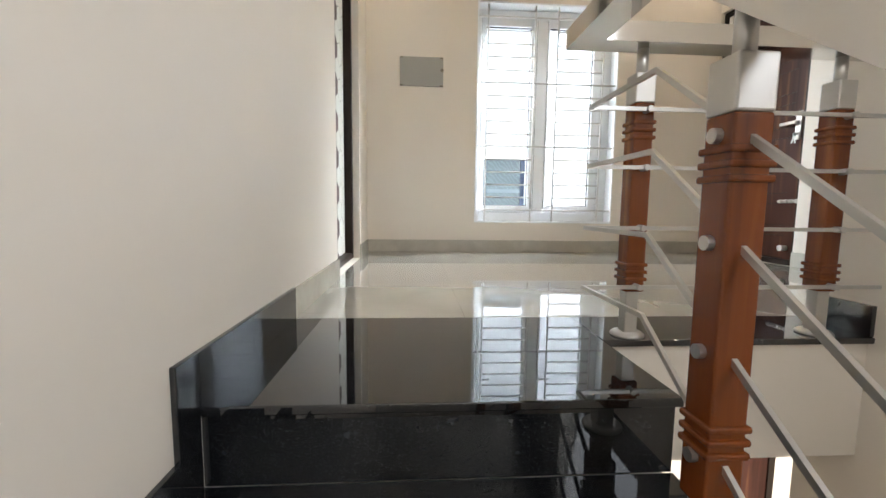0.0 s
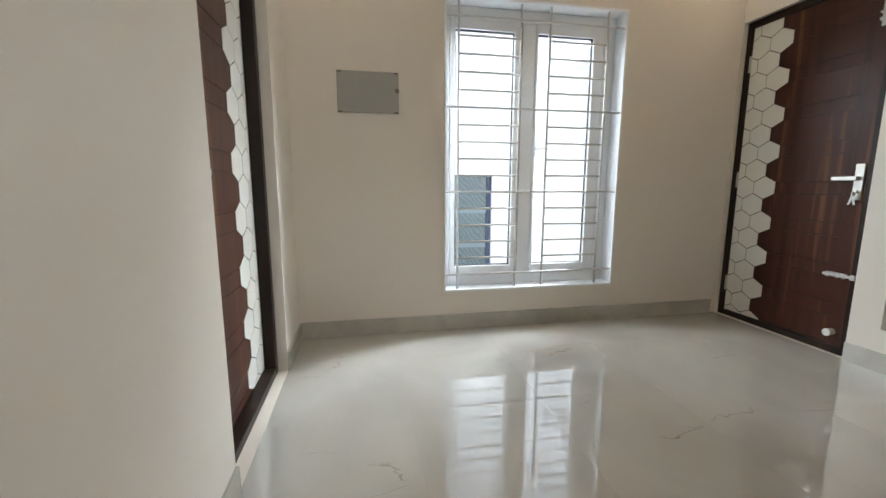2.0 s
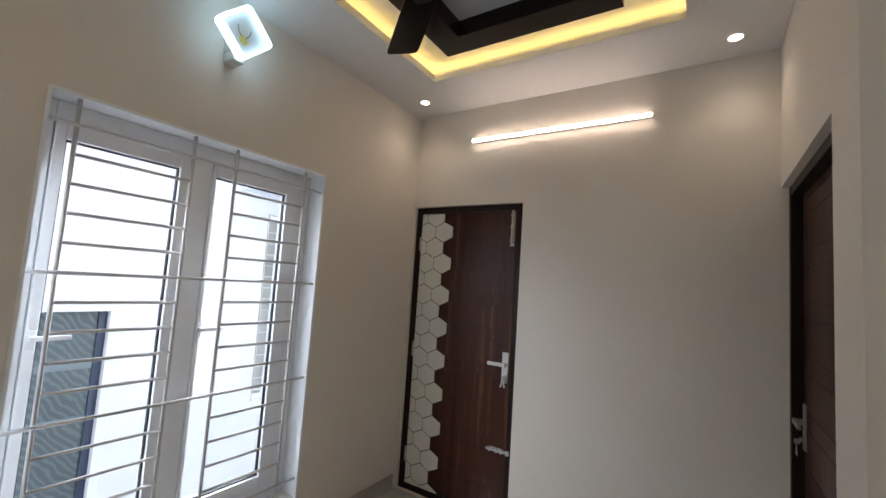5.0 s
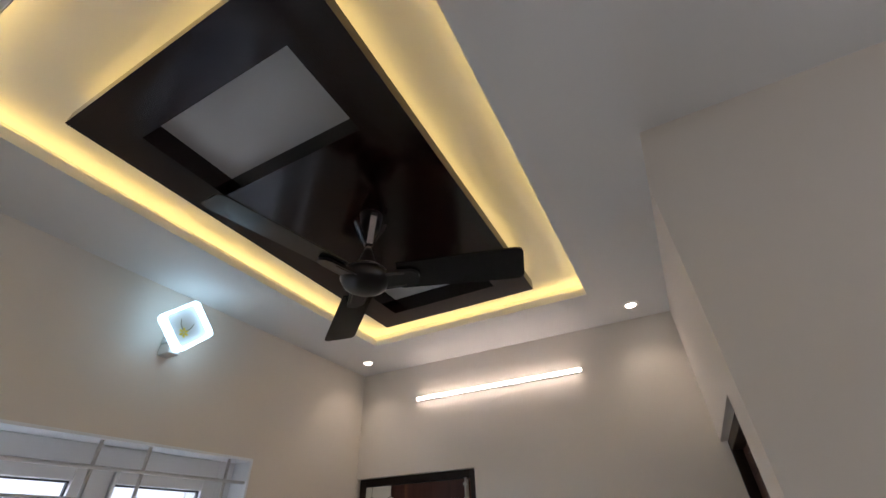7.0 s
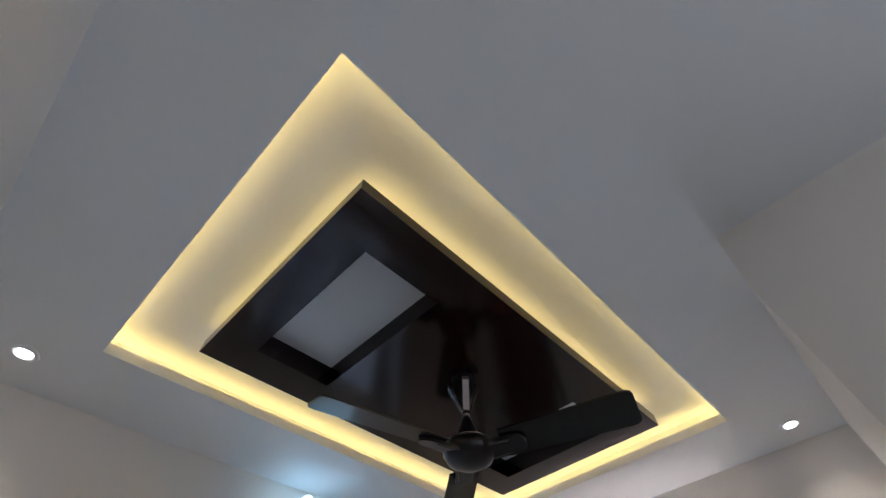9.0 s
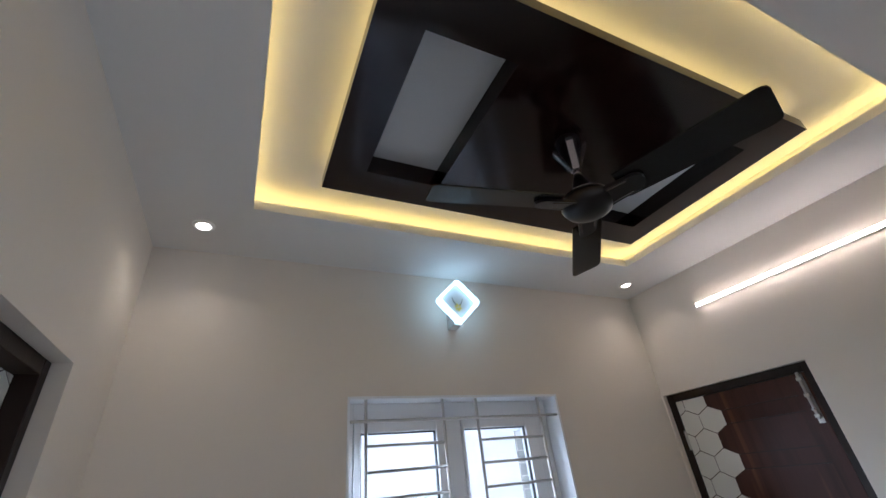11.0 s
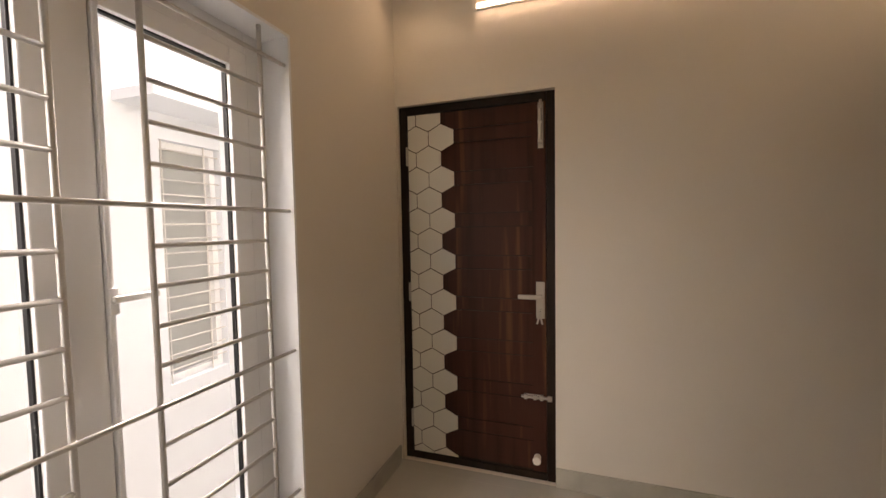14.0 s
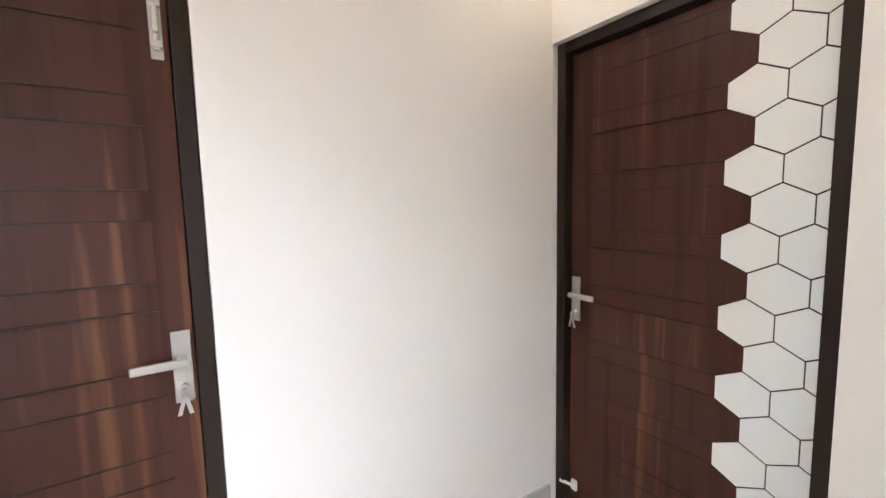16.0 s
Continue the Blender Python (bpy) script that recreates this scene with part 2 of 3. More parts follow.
def under(name, bm, material, root, label="", smooth=False):
    """A part built in world metres under a thing whose empty stands elsewhere."""
    base = root
    off = Vector((0, 0, 0))
    while base:
        off += base.location
        base = base.parent
    bmesh.ops.translate(bm, verts=bm.verts, vec=-off)
    return part(name, bm, material, root, label, smooth)


def structure(name, bm, material, label, category):
    return tagged(part(name, bm, material), label, category, kind="structure")


def walls():
    # north wall with its window
    bm = bmesh.new()
    box(bm, -WT, YN, ZLOW, W0, YN + WT, ZTOP)
    box(bm, W1, YN, ZLOW, XE + WT, YN + WT, ZTOP)
    box(bm, W0, YN, ZLOW, W1, YN + WT, WZ0)
    box(bm, W0, YN, WZ1, W1, YN + WT, ZTOP)
    structure("wall_north", bm, WALL, "cream painted plaster wall with a window opening", "wall")
    bm = bmesh.new()
    box(bm, XE, D1[1], -0.4, XE + WT, YN, ZTOP)
    box(bm, XE, YS - 0.4, -0.4, XE + WT, D1[0], ZTOP)
    box(bm, XE, D1[0], DH, XE + WT, D1[1], ZTOP)
    box(bm, XE, D1[0], -0.4, XE + WT, D1[1], 0)
    structure("wall_east", bm, WALL, "cream painted plaster wall with a door opening", "wall")
    # south wall from the stairwell's corner to the east wall
    bm = bmesh.new()
    box(bm, SX, YS - WT, ZLOW, D2[0], YS, ZTOP)
    box(bm, D2[1] + 0.0005, YS - WT, ZLOW, XE, YS, ZTOP)
    box(bm, D2[0], YS - WT, DH, D2[1], YS, ZTOP)
    box(bm, D2[0], YS - WT, ZLOW, D2[1], YS, 0)
    structure("wall_south", bm, WALL, "cream painted plaster wall with a door opening", "wall")
    bm = bmesh.new()
    box(bm, -WT, YB, ZLOW, 0, D3[0], ZTOP)
    box(bm, -WT, D3[1], ZLOW, 0, YN, ZTOP)
    box(bm, -WT, D3[0], DH3, 0, D3[1], ZTOP)
    box(bm, -WT, D3[0], ZLOW, 0, D3[1], 0)
    structure("wall_west", bm, WALL, "cream painted plaster wall along the stairs", "wall")
    # stairwell east wall; its opening is made up to let the stair lamp in
    bm = bmesh.new()
    box(bm, SX, YB, ZLOW, SX + WT, -2.0, ZTOP)
    box(bm, SX, -0.6, ZLOW, SX + WT, YS - WT, ZTOP)
    box(bm, SX, -2.0, ZLOW, SX + WT, -0.6, 1.0)
    box(bm, SX, -2.0, 2.8, SX + WT, -0.6, ZTOP)
    structure("wall_stair_east", bm, WALL, "cream painted plaster stairwell wall with an unseen opening added for light", "wall")
    structure("wall_stair_south", made_box(-WT, YB - WT, ZLOW, SX + WT, YB, ZTOP), WALL, "plain painted plaster wall behind the stairs", "wall")
    # storey wall above the landing's ceiling edge
    structure("wall_above_landing", made_box(0, YS, ZC + 0.216, SX, YS + 0.12, ZTOP), WALL, "painted plaster wall above the ceiling edge", "wall")


walls()


def ceilings():
    lx0, lx1, ly0, ly1 = 0.416, 2.622, 1.958, 3.366
    g, zt = 0.09, ZC + 0.115
    bm = bmesh.new()
    for a in ((0, YS, lx0, YN), (lx1, YS, XE, YN), (lx0, YS, lx1, ly0), (lx0, ly1, lx1, YN)):
        box(bm, a[0], a[1], ZC, a[2], a[3], ZC + 0.042)
    # recess above the lip
    for a in ((0, YS, lx0 - g, YN), (lx1 + g, YS, XE, YN), (lx0 - g, YS, lx1 + g, ly0 - g), (lx0 - g, ly1 + g, lx1 + g, YN)):
        box(bm, a[0], a[1], ZC + 0.042, a[2], a[3], zt)
    box(bm, 0, YS, zt, XE, YN, zt + 0.1)
    structure("ceiling", bm, CEIL, "white gypsum tray ceiling with a lit cove", "ceiling")
    structure("ceiling_stair", made_box(-WT, YB - WT, ZTOP, XE + WT, YN + WT, ZTOP + 0.15), CEIL, "white slab over the stairwell", "ceiling")
    # warm strips on the lip
    lamp = thing("cove_light", (lx0, ly0, ZC + 0.03), "warm yellow strip light hidden in the ceiling cove", "strip light")
    z = ZC + 0.0425
    for a in ((lx0 - 0.06, ly0 - 0.06, lx1 + 0.06, ly0 - 0.045), (lx0 - 0.06, ly1 + 0.045, lx1 + 0.06, ly1 + 0.06),
              (lx0 - 0.06, ly0 - 0.04, lx0 - 0.045, ly1 + 0.04), (lx1 + 0.045, ly0 - 0.04, lx1 + 0.06, ly1 + 0.04)):
        under("strip", made_box(a[0], a[1], z, a[2], a[3], z + 0.008), STRIP, lamp)
    return zt


ZTRAY = ceilings()


def ceiling_panel():
    x0, x1, y0, y1 = 0.662, 2.407, 2.195, 3.13
    z0, z1 = ZC - 0.003, ZC + 0.050
    root = thing("ceiling_panel", (1.53, 2.66, z1), "dark brown veneer ceiling panel with two white square insets", "ceiling panel")
    sq = ((0.810, 2.358, 1.122, 2.982), (1.955, 2.365, 2.268, 2.98))
    bm = bmesh.new()
    xs = (x0, sq[0][0], sq[0][2], sq[1][0], sq[1][2], x1)
    for i in range(5):
        if i in (1, 3):
            s = sq[i // 2]
            box(bm, xs[i], y0, z0, xs[i + 1], s[1], z1)
            box(bm, xs[i], s[3], z0, xs[i + 1], y1, z1)
        else:
            box(bm, xs[i], y0, z0, xs[i + 1], y1, z1)
    under("board", bm, PANEL, root)
    for s in sq:
        under("inset", made_box(s[0] - 0.01, s[1] - 0.01, z1 + 0.036, s[2] + 0.01, s[3] + 0.01, z1 + 0.046), BOARD, root, "plain white square inset")
        for c in ((s[0] - 0.012, s[1] - 0.012, s[0], s[3] + 0.012), (s[2], s[1] - 0.012, s[2] + 0.012, s[3] + 0.012), (s[0], s[1] - 0.012, s[2], s[1]), (s[0], s[3], s[2], s[3] + 0.012)):
            under("inset_side", made_box(c[0], c[1], z1 + 0.0005, c[2], c[3], z1 + 0.036), PANEL, root)
    under("hanger", made_box(1.13, y0 + 0.2, z1 + 0.0005, 1.93, y1 - 0.2, ZTRAY), CEIL, root)
    lamp = thing("panel_light", (x0, y0, z1), "warm yellow strip light along the ceiling panel's top", "strip light")
    for a in ((x0 + 0.03, y0 + 0.03, x1 - 0.03, y0 + 0.045), (x0 + 0.03, y1 - 0.045, x1 - 0.03, y1 - 0.03),
              (x0 + 0.03, y0 + 0.05, x0 + 0.045, y1 - 0.05), (x1 - 0.045, y0 + 0.05, x1 - 0.03, y1 - 0.05)):
        under("strip", made_box(a[0], a[1], z1 + 0.001, a[2], a[3], z1 + 0.009), STRIP, lamp)


ceiling_panel()


def downlight(x, y):
    root = thing("downlight", (x, y, ZC), "small round warm recessed ceiling downlight", "downlight", "ceiling downlights")
    bm = bmesh.new()
    lathe(bm, (x, y, ZC), ((0.046, 0.001), (0.046, -0.004), (0.040, -0.007), (0.030, -0.006), (0.028, -0.002)), 28)
    under("trim_ring", bm, WHITE, root, smooth=True)
    under("lens", lathe(bmesh.new(), (x, y, ZC), ((0.027, -0.0025), (0.027, -0.0075)), 24), LENS, root, "glowing round lens")
    spot("downlight_beam", (x, y, ZC - 0.012), (x, y, 0), 3.2, (1.0, 0.82, 0.60), 120)


for p in ((0.222, 3.556), (2.845, 3.596), (2.876, 1.762)):
    downlight(*p)


# ---- doors ----
def door(name, place, width, label, inner, depth, tip, top, rec=0.03, h=DH):
    """place(u, v, z): u from the hinge side, v out of the wall into the room."""
    root = thing(name, place(width / 2, 0, 0), label, "door", "matching flush doors", "structure")
    fw = 0.047

    def add(n, bm, mat, parent=root, lab="", smooth=False):
        return under(n, mapped(bm, place), mat, parent, lab, smooth)

    for a in ((0, 0, fw, h), (width - fw, 0, width, h)):
        add("jamb", made_box(a[0] + 0.001, -rec - 0.135, a[1], a[2] - 0.001, -rec, a[3] - 0.001, bev=0.003), FRAME)
    add("head", made_box(fw, -rec - 0.135, h - fw, width - fw, -rec - 0.001, h - 0.001, bev=0.003), FRAME)
    add("threshold", made_box(fw, -rec - 0.135, 0, width - fw, -rec - 0.001, 0.04, bev=0.003), FRAME)
    u0, u1, z0, z1 = fw + 0.003, width - fw - 0.003, 0.043, h - fw - 0.003
    vf = -rec - depth
    pitch, hw, hh = 0.1187, 0.0752, 0.0762
    ce = tip - hw
    co, ztop = ce - 0.0775, top + pitch
    rows = []
    k = 0
    while ztop - k * pitch > z0 - hh:
        rows.append((ztop - k * pitch, k % 2 == 1))
        k += 1
    # leaf of boards that leave fine grooves beside the hexagons
    leaf = add("leaf", made_box(u0, vf - 0.035, z0, u1, vf - 0.003, z1), FRAME)
    cuts = []
    for zc, even in rows:
        if even:
            cuts += [zc + 0.038, zc - 0.038]
    cuts = [z1] + [c for c in cuts if z0 < c < z1] + [z0]
    ug = u1 - (0.072 if inner else 0.10)
    for i, (a, b) in enumerate(zip(cuts, cuts[1:])):
        if a - b > 0.012:
            add("board", made_box(u0, vf - 0.003, b + 0.0026, ug, vf, a - 0.0026), LEAF, leaf)
    add("stile", made_box(ug, vf - 0.003, z0, u1, vf, z1), LEAF, leaf)
    add("stop", made_box(u0 - 0.012, vf - 0.06, z0 - 0.01, u1 + 0.012, vf - 0.036, z1 + 0.01), FRAME)
    for zc, even in rows:
        for c in ((ce, ce - 0.1545) if even else (co, co - 0.1545)):
            pts = [(c + hw * dx, zc + dz) for dx, dz in ((0, hh), (1, hh / 2), (1, -hh / 2), (0, -hh), (-1, -hh / 2), (-1, hh / 2))]
            # clip to the leaf
            for axis, lim, keep in ((0, u0 + 0.001 - 0.0, 1), (1, z1 - 0.001, -1), (1, z0 + 0.001, 1)):
                out = []
                for p, q in zip(pts, pts[1:] + pts[:1]):
                    pin, qin = (p[axis] - lim) * keep >= 0, (q[axis] - lim) * keep >= 0
                    if pin:
                        out.append(p)
                    if pin != qin:
                        t = (lim - p[axis]) / (q[axis] - p[axis])
                        out.append((p[0] + t * (q[0] - p[0]), p[1] + t * (q[1] - p[1])))
                pts = out
                if len(pts) < 3:
                    break
            if len(pts) >= 3:
                bm = bmesh.new()
                prism(bm, pts, (place, vf - 0.002, vf + 0.0015))
                under("hexagon", bm, HEX, leaf, "off-white hexagon inlay")
    # lever lock
    pu = u1 - 0.030
    lock = add("lock_plate", made_box(pu - 0.023, vf, 0.90, pu + 0.023, vf + 0.009, 1.10, bev=0.003), SATIN, root, "satin nickel lock plate")
    add("lever_neck", made_box(pu - 0.012, vf + 0.009, 1.008, pu + 0.012, vf + 0.045, 1.032, bev=0.003), SATIN, lock)
    add("lever", made_box(pu - 0.115, vf + 0.033, 1.008, pu + 0.014, vf + 0.047, 1.032, bev=0.004), SATIN, lock)
    add("cylinder", made_rod((pu, vf + 0.008, 0.945), (pu, vf + 0.022, 0.945), 0.010, 14), STEEL, lock)
    add("key", made_box(pu - 0.003, vf + 0.02, 0.925, pu + 0.003, vf + 0.042, 0.945), STEEL, lock)
    for du in (-0.016, 0.012):
        add("key", mapped(made_box(-0.005, vf + 0.032, -0.055, 0.005, vf + 0.035, 0.0), lambda u, v, z, d=du: Vector((pu + u + d * (-z / 0.055), v, 0.93 + z))), STEEL, lock)
    if not inner:
        catch = add("door_catch", made_box(u1 - 0.045, vf, 0.085, u1 - 0.015, vf + 0.012, 0.135, bev=0.003), WHITE, root, "small white door catch")
        add("catch_arm", made_rod((u1 - 0.03, vf + 0.012, 0.11), (u1 + 0.02, -rec + 0.004, 0.125), 0.007, 8), WHITE, catch)
        return root
    # upright tower bolt
    bu = u1 - 0.026
    bolt = add("tower_bolt", made_box(bu - 0.014, vf, z1 - 0.245, bu + 0.014, vf + 0.004, z1 - 0.005, bev=0.001), STEEL, root, "chrome tower bolt")
    add("bolt_rod", made_rod((bu, vf + 0.012, z1 - 0.225), (bu, vf + 0.012, z1 + 0.004), 0.008, 12), STEEL, bolt)
    for z in (z1 - 0.03, z1 - 0.11, z1 - 0.21):
        add("bolt_loop", made_box(bu - 0.014, vf + 0.004, z - 0.009, bu + 0.014, vf + 0.022, z + 0.009, bev=0.004), STEEL, bolt)
    add("bolt_knob", made_rod((bu, vf + 0.014, z1 - 0.18), (bu, vf + 0.034, z1 - 0.18), 0.006, 10), STEEL, bolt)
    # level bolt
    latch = add("side_bolt", made_box(u1 - 0.12, vf, 0.452, u1 - 0.02, vf + 0.004, 0.478, bev=0.001), STEEL, root, "chrome side bolt")
    add("bolt_rod", made_rod((u1 - 0.135, vf + 0.012, 0.465), (u1 + 0.012, vf + 0.012, 0.465), 0.008, 12), STEEL, latch)
    for u in (u1 - 0.11, u1 - 0.06, u1 - 0.025):
        add("bolt_loop", made_box(u - 0.009, vf + 0.004, 0.451, u + 0.009, vf + 0.022, 0.479, bev=0.004), STEEL, latch)
    add("keeper", made_box(u1 + 0.006, -rec, 0.45, u1 + 0.03, -rec + 0.012, 0.48, bev=0.003), STEEL, root)
    # rubber stop
    stop = add("door_stop", made_rod((u1 - 0.05, vf, 0.125), (u1 - 0.05, vf + 0.035, 0.125), 0.019, 18), WHITE, root, "white rubber door stop")
    add("stop_cap", made_rod((u1 - 0.05, vf + 0.035, 0.125), (u1 - 0.05, vf + 0.047, 0.125), 0.022, 18), WHITE, stop)
    for z in (1.82, 1.02, 0.25):
        add("hinge", made_rod((u0 - 0.006, -rec - 0.004, z - 0.055), (u0 - 0.006, -rec - 0.004, z + 0.055), 0.007, 10), STEEL, root)
    return root


door("door_1", lambda u, v, z: Vector((XE - v, D1[1] - u, z)), D1[1] - D1[0], "closed dark brown wooden door with off-white hexagon inlay and steel lever", True, 0.008, 0.3315, 1.914)
door("door_2", lambda u, v, z: Vector((D2[0] + u, YS + v, z)), D2[1] - D2[0], "closed brown wooden door with hexagon inlay at the room corner", False, 0.045, 0.314, 1.983)
door("door_3", lambda u, v, z: Vector((v, D3[1] - u, z)), D3[1] - D3[0], "closed brown wooden door with hexagon inlay beside the stairs", False, 0.057, 0.337, 2.018, 0.05, DH3)


# ---- window ----
def window():
    root = thing("window_1", ((W0 + W1) / 2, YN, WZ0), "white two-leaf window behind a painted steel grille", "window", "", "structure")
    t = 0.012
    for n, a in (("reveal", (W0, YN - 0.002, WZ0, W0 + t, YN + WT, WZ1)), ("reveal", (W1 - t, YN - 0.002, WZ0, W1, YN + WT, WZ1)),
                 ("reveal_head", (W0 + t, YN - 0.002, WZ1 - t, W1 - t, YN + WT, WZ1)), ("window_sill", (W0 + t, YN - 0.002, WZ0, W1 - t, YN + WT, WZ0 + t))):
        under(n, made_box(*a), REVEAL, root)
    y0, y1 = 3.925, 3.985
    fx0, fx1, fz0, fz1 = W0 + t, W1 - t, WZ0 + t, WZ1 - t
    # outer frame, meeting stile, then two leaves of unequal stiles
    lx, rx, bz, tz = 0.994, 2.085, 0.355, 2.040
    m0, m1 = 1.490, 1.585
    for a in ((fx0, fz0, lx, fz1), (rx, fz0, fx1, fz1), (lx, fz0, rx, bz), (lx, tz, rx, fz1), (m0, bz, m1, tz)):
        under("window_frame", made_box(a[0], y0, a[1], a[2], y1, a[3], bev=0.004), UPVC, root)
    for sx0, sx1, wl, wr in ((lx, m0, 0.036, 0.055), (m1, rx, 0.017, 0.080)):
        sz0, sz1 = bz, tz
        sash = under("sash", made_box(sx0 + 0.002, y0 - 0.012, sz0 + 0.002, sx0 + wl, y1 - 0.01, sz1 - 0.002, bev=0.004), UPVC, root)
        for a in ((sx1 - wr, sz0 + 0.002, sx1 - 0.002, sz1 - 0.002), (sx0 + wl, sz0 + 0.002, sx1 - wr, sz0 + 0.06), (sx0 + wl, sz1 - 0.064, sx1 - wr, sz1 - 0.002)):
            under("sash_rail", made_box(a[0], y0 - 0.012, a[1], a[2], y1 - 0.01, a[3], bev=0.004), UPVC, sash)
        gx0, gx1, gz0, gz1 = sx0 + wl, sx1 - wr, sz0 + 0.06, sz1 - 0.064
        under("seal", made_box(sx1 - 0.0015, y0 - 0.004, sz0, sx1 + 0.0015, y0 - 0.0005, sz1), GASKET, sash)
        for a in ((gx0, gz0, gx0 + 0.006, gz1), (gx1 - 0.006, gz0, gx1, gz1), (gx0 + 0.006, gz0, gx1 - 0.006, gz0 + 0.006), (gx0 + 0.006, gz1 - 0.006, gx1 - 0.006, gz1)):
            under("gasket", made_box(a[0], y0 + 0.004, a[1], a[2], y0 + 0.02, a[3]), GASKET, sash)
        pane = under("pane", made_box(gx0 + 0.006, y0 + 0.01, gz0 + 0.006, gx1 - 0.006, y0 + 0.014, gz1 - 0.006), GLASS, sash)
        pane.visible_shadow = False
        hx = sx0 + wl / 2
        under("handle_base", made_box(hx - 0.012, y0 - 0.024, 1.19, hx + 0.012, y0 - 0.012, 1.26, bev=0.003), UPVC, sash)
        under("handle_arm", made_box(hx - 0.01, y0 - 0.04, 1.222, hx + 0.11, y0 - 0.026, 1.24, bev=0.004), UPVC, sash)
    # steel grille
    grille = thing("window_grille", ((W0 + W1) / 2, 3.834, WZ0), "painted steel window grille of round bars", "grille")
    gy = 3.834
    vx = (1.034, 1.447, 1.648, 2.062)
    for x in vx:
        under("upright_bar", made_rod((x, gy, WZ0 + 0.01), (x, gy, WZ1 - 0.01), 0.0078, 8), GRILLE, grille, smooth=True)
    longz = (2.018, 1.474, 0.934, 0.376)
    for z in longz:
        under("long_bar", made_rod((W0 + 0.012, gy - 0.011, z), (W1 - 0.012, gy - 0.011, z), 0.0072, 8), GRILLE, grille, smooth=True)
    for a, b in zip(longz, longz[1:]):
        for i in range(1, 5):
            z = a + (b - a) * i / 5
            for x0, x1 in ((vx[0], vx[1]), (vx[2], vx[3])):
                under("short_bar", made_rod((x0, gy, z), (x1, gy, z), 0.0068, 8), GRILLE, grille, smooth=True)


window()


# ---- floors and stairs ----
GY = 1.61             # where granite meets the tiles
def floors():
    structure("floor", made_box(0, GY, -0.16, XE, YN, -0.008), GROUT, "bed under the polished floor tiles", "floor")
    structure("floor_low", made_box(-WT, YB - WT, ZLOW - 0.15, 6.0, 6.0, ZLOW), TILE, "polished tile floor of the lower storey", "floor")


floors()
NOSE, GOING, RISE, TRX = 0.967, 0.245, 0.178, 0.985


def stairs():
    root = thing("staircase", (0.5, NOSE, 0), "polished black granite staircase with white plastered underside", "staircase")
    under("top_tread", made_box(0, NOSE, -0.02, TRX, GY, 0.0, bev=0.003), GRANITE, root)
    under("landing_edge", made_box(TRX, 1.34, -0.02, SX, GY, 0.0, bev=0.003), GRANITE, root)
    for k in range(0, 14):
        yn, z = NOSE - GOING * k, -RISE * k
        under("riser", made_box(0, yn + 0.022, z - RISE + 0.0005, TRX - 0.004, yn + 0.04, z - 0.0205), GRANITE, root)
        if k < 13:
            under("tread", made_box(0, yn - GOING, z - RISE - 0.02, TRX, yn + 0.0215, z - RISE, bev=0.003), GRANITE, root)
    bm = bmesh.new()
    ys = [NOSE + 0.041 - GOING * k for k in range(15)]
    pts = [(1.3, -0.021)]
    for k in range(14):
        pts += [(ys[k], -0.021 - RISE * k), (ys[k], -0.021 - RISE * (k + 1))]
    pts += [(ys[13] - 0.1, -0.021 - RISE * 14), (ys[13] - 0.1, -0.021 - RISE * 14 - 0.1), (1.1, -0.33), (1.3, -0.33)]
    prism(bm, pts, (lambda u, v, z: Vector((v, u, z)), 0.0, TRX - 0.012))
    under("flight_slab", bm, WALL, root, "white plastered stair slab")
    # skirting that follows the flight
    for k in range(0, 10):
        yn, z = NOSE - GOING * k, -RISE * k
        if k == 0:
            under("skirting", made_box(0, NOSE, 0.0005, 0.012, GY - 0.005, 0.11, bev=0.002), GRANITE, root)
        else:
            under("skirting", made_box(0, yn + 0.001, z + 0.0005, 0.012, yn + GOING - 0.076, z + 0.11, bev=0.002), GRANITE, root)
        under("skirting", made_box(0, yn - 0.075, z - RISE + 0.0005, 0.012, yn - 0.0005, z + 0.11, bev=0.002), GRANITE, root)
    under("skirting", made_box(SX - 0.014, 1.345, 0.0005, SX, YS - 0.002, 0.10, bev=0.002), GRANITE, root)
    structure("landing_beam", made_box(TRX - 0.012, 1.36, -0.40, SX, 1.60, -0.021), WALL, "white plastered edge beam of the landing", "beam")
    structure("landing_slab", made_box(0, 1.60, -0.40, XE, YN, -0.165), CEIL, "white plastered slab under the landing", "slab")


stairs()


def baseboards():
    h, t = 0.105, 0.012
    for a in ((0, YN - t, XE - 0.04, YN), (0, D3[1] + 0.001, t, YN - t), (0, GY, t, D3[0] - 0.001),
              (XE - t, YS + t, XE, D1[0] - 0.001), (SX, YS, D2[0] - 0.001, YS + t)):
        structure("baseboard", made_box(a[0], a[1], 0, a[2], a[3], h, bev=0.002), SKIRT, "beige tile skirting along the wall", "baseboard")


baseboards()


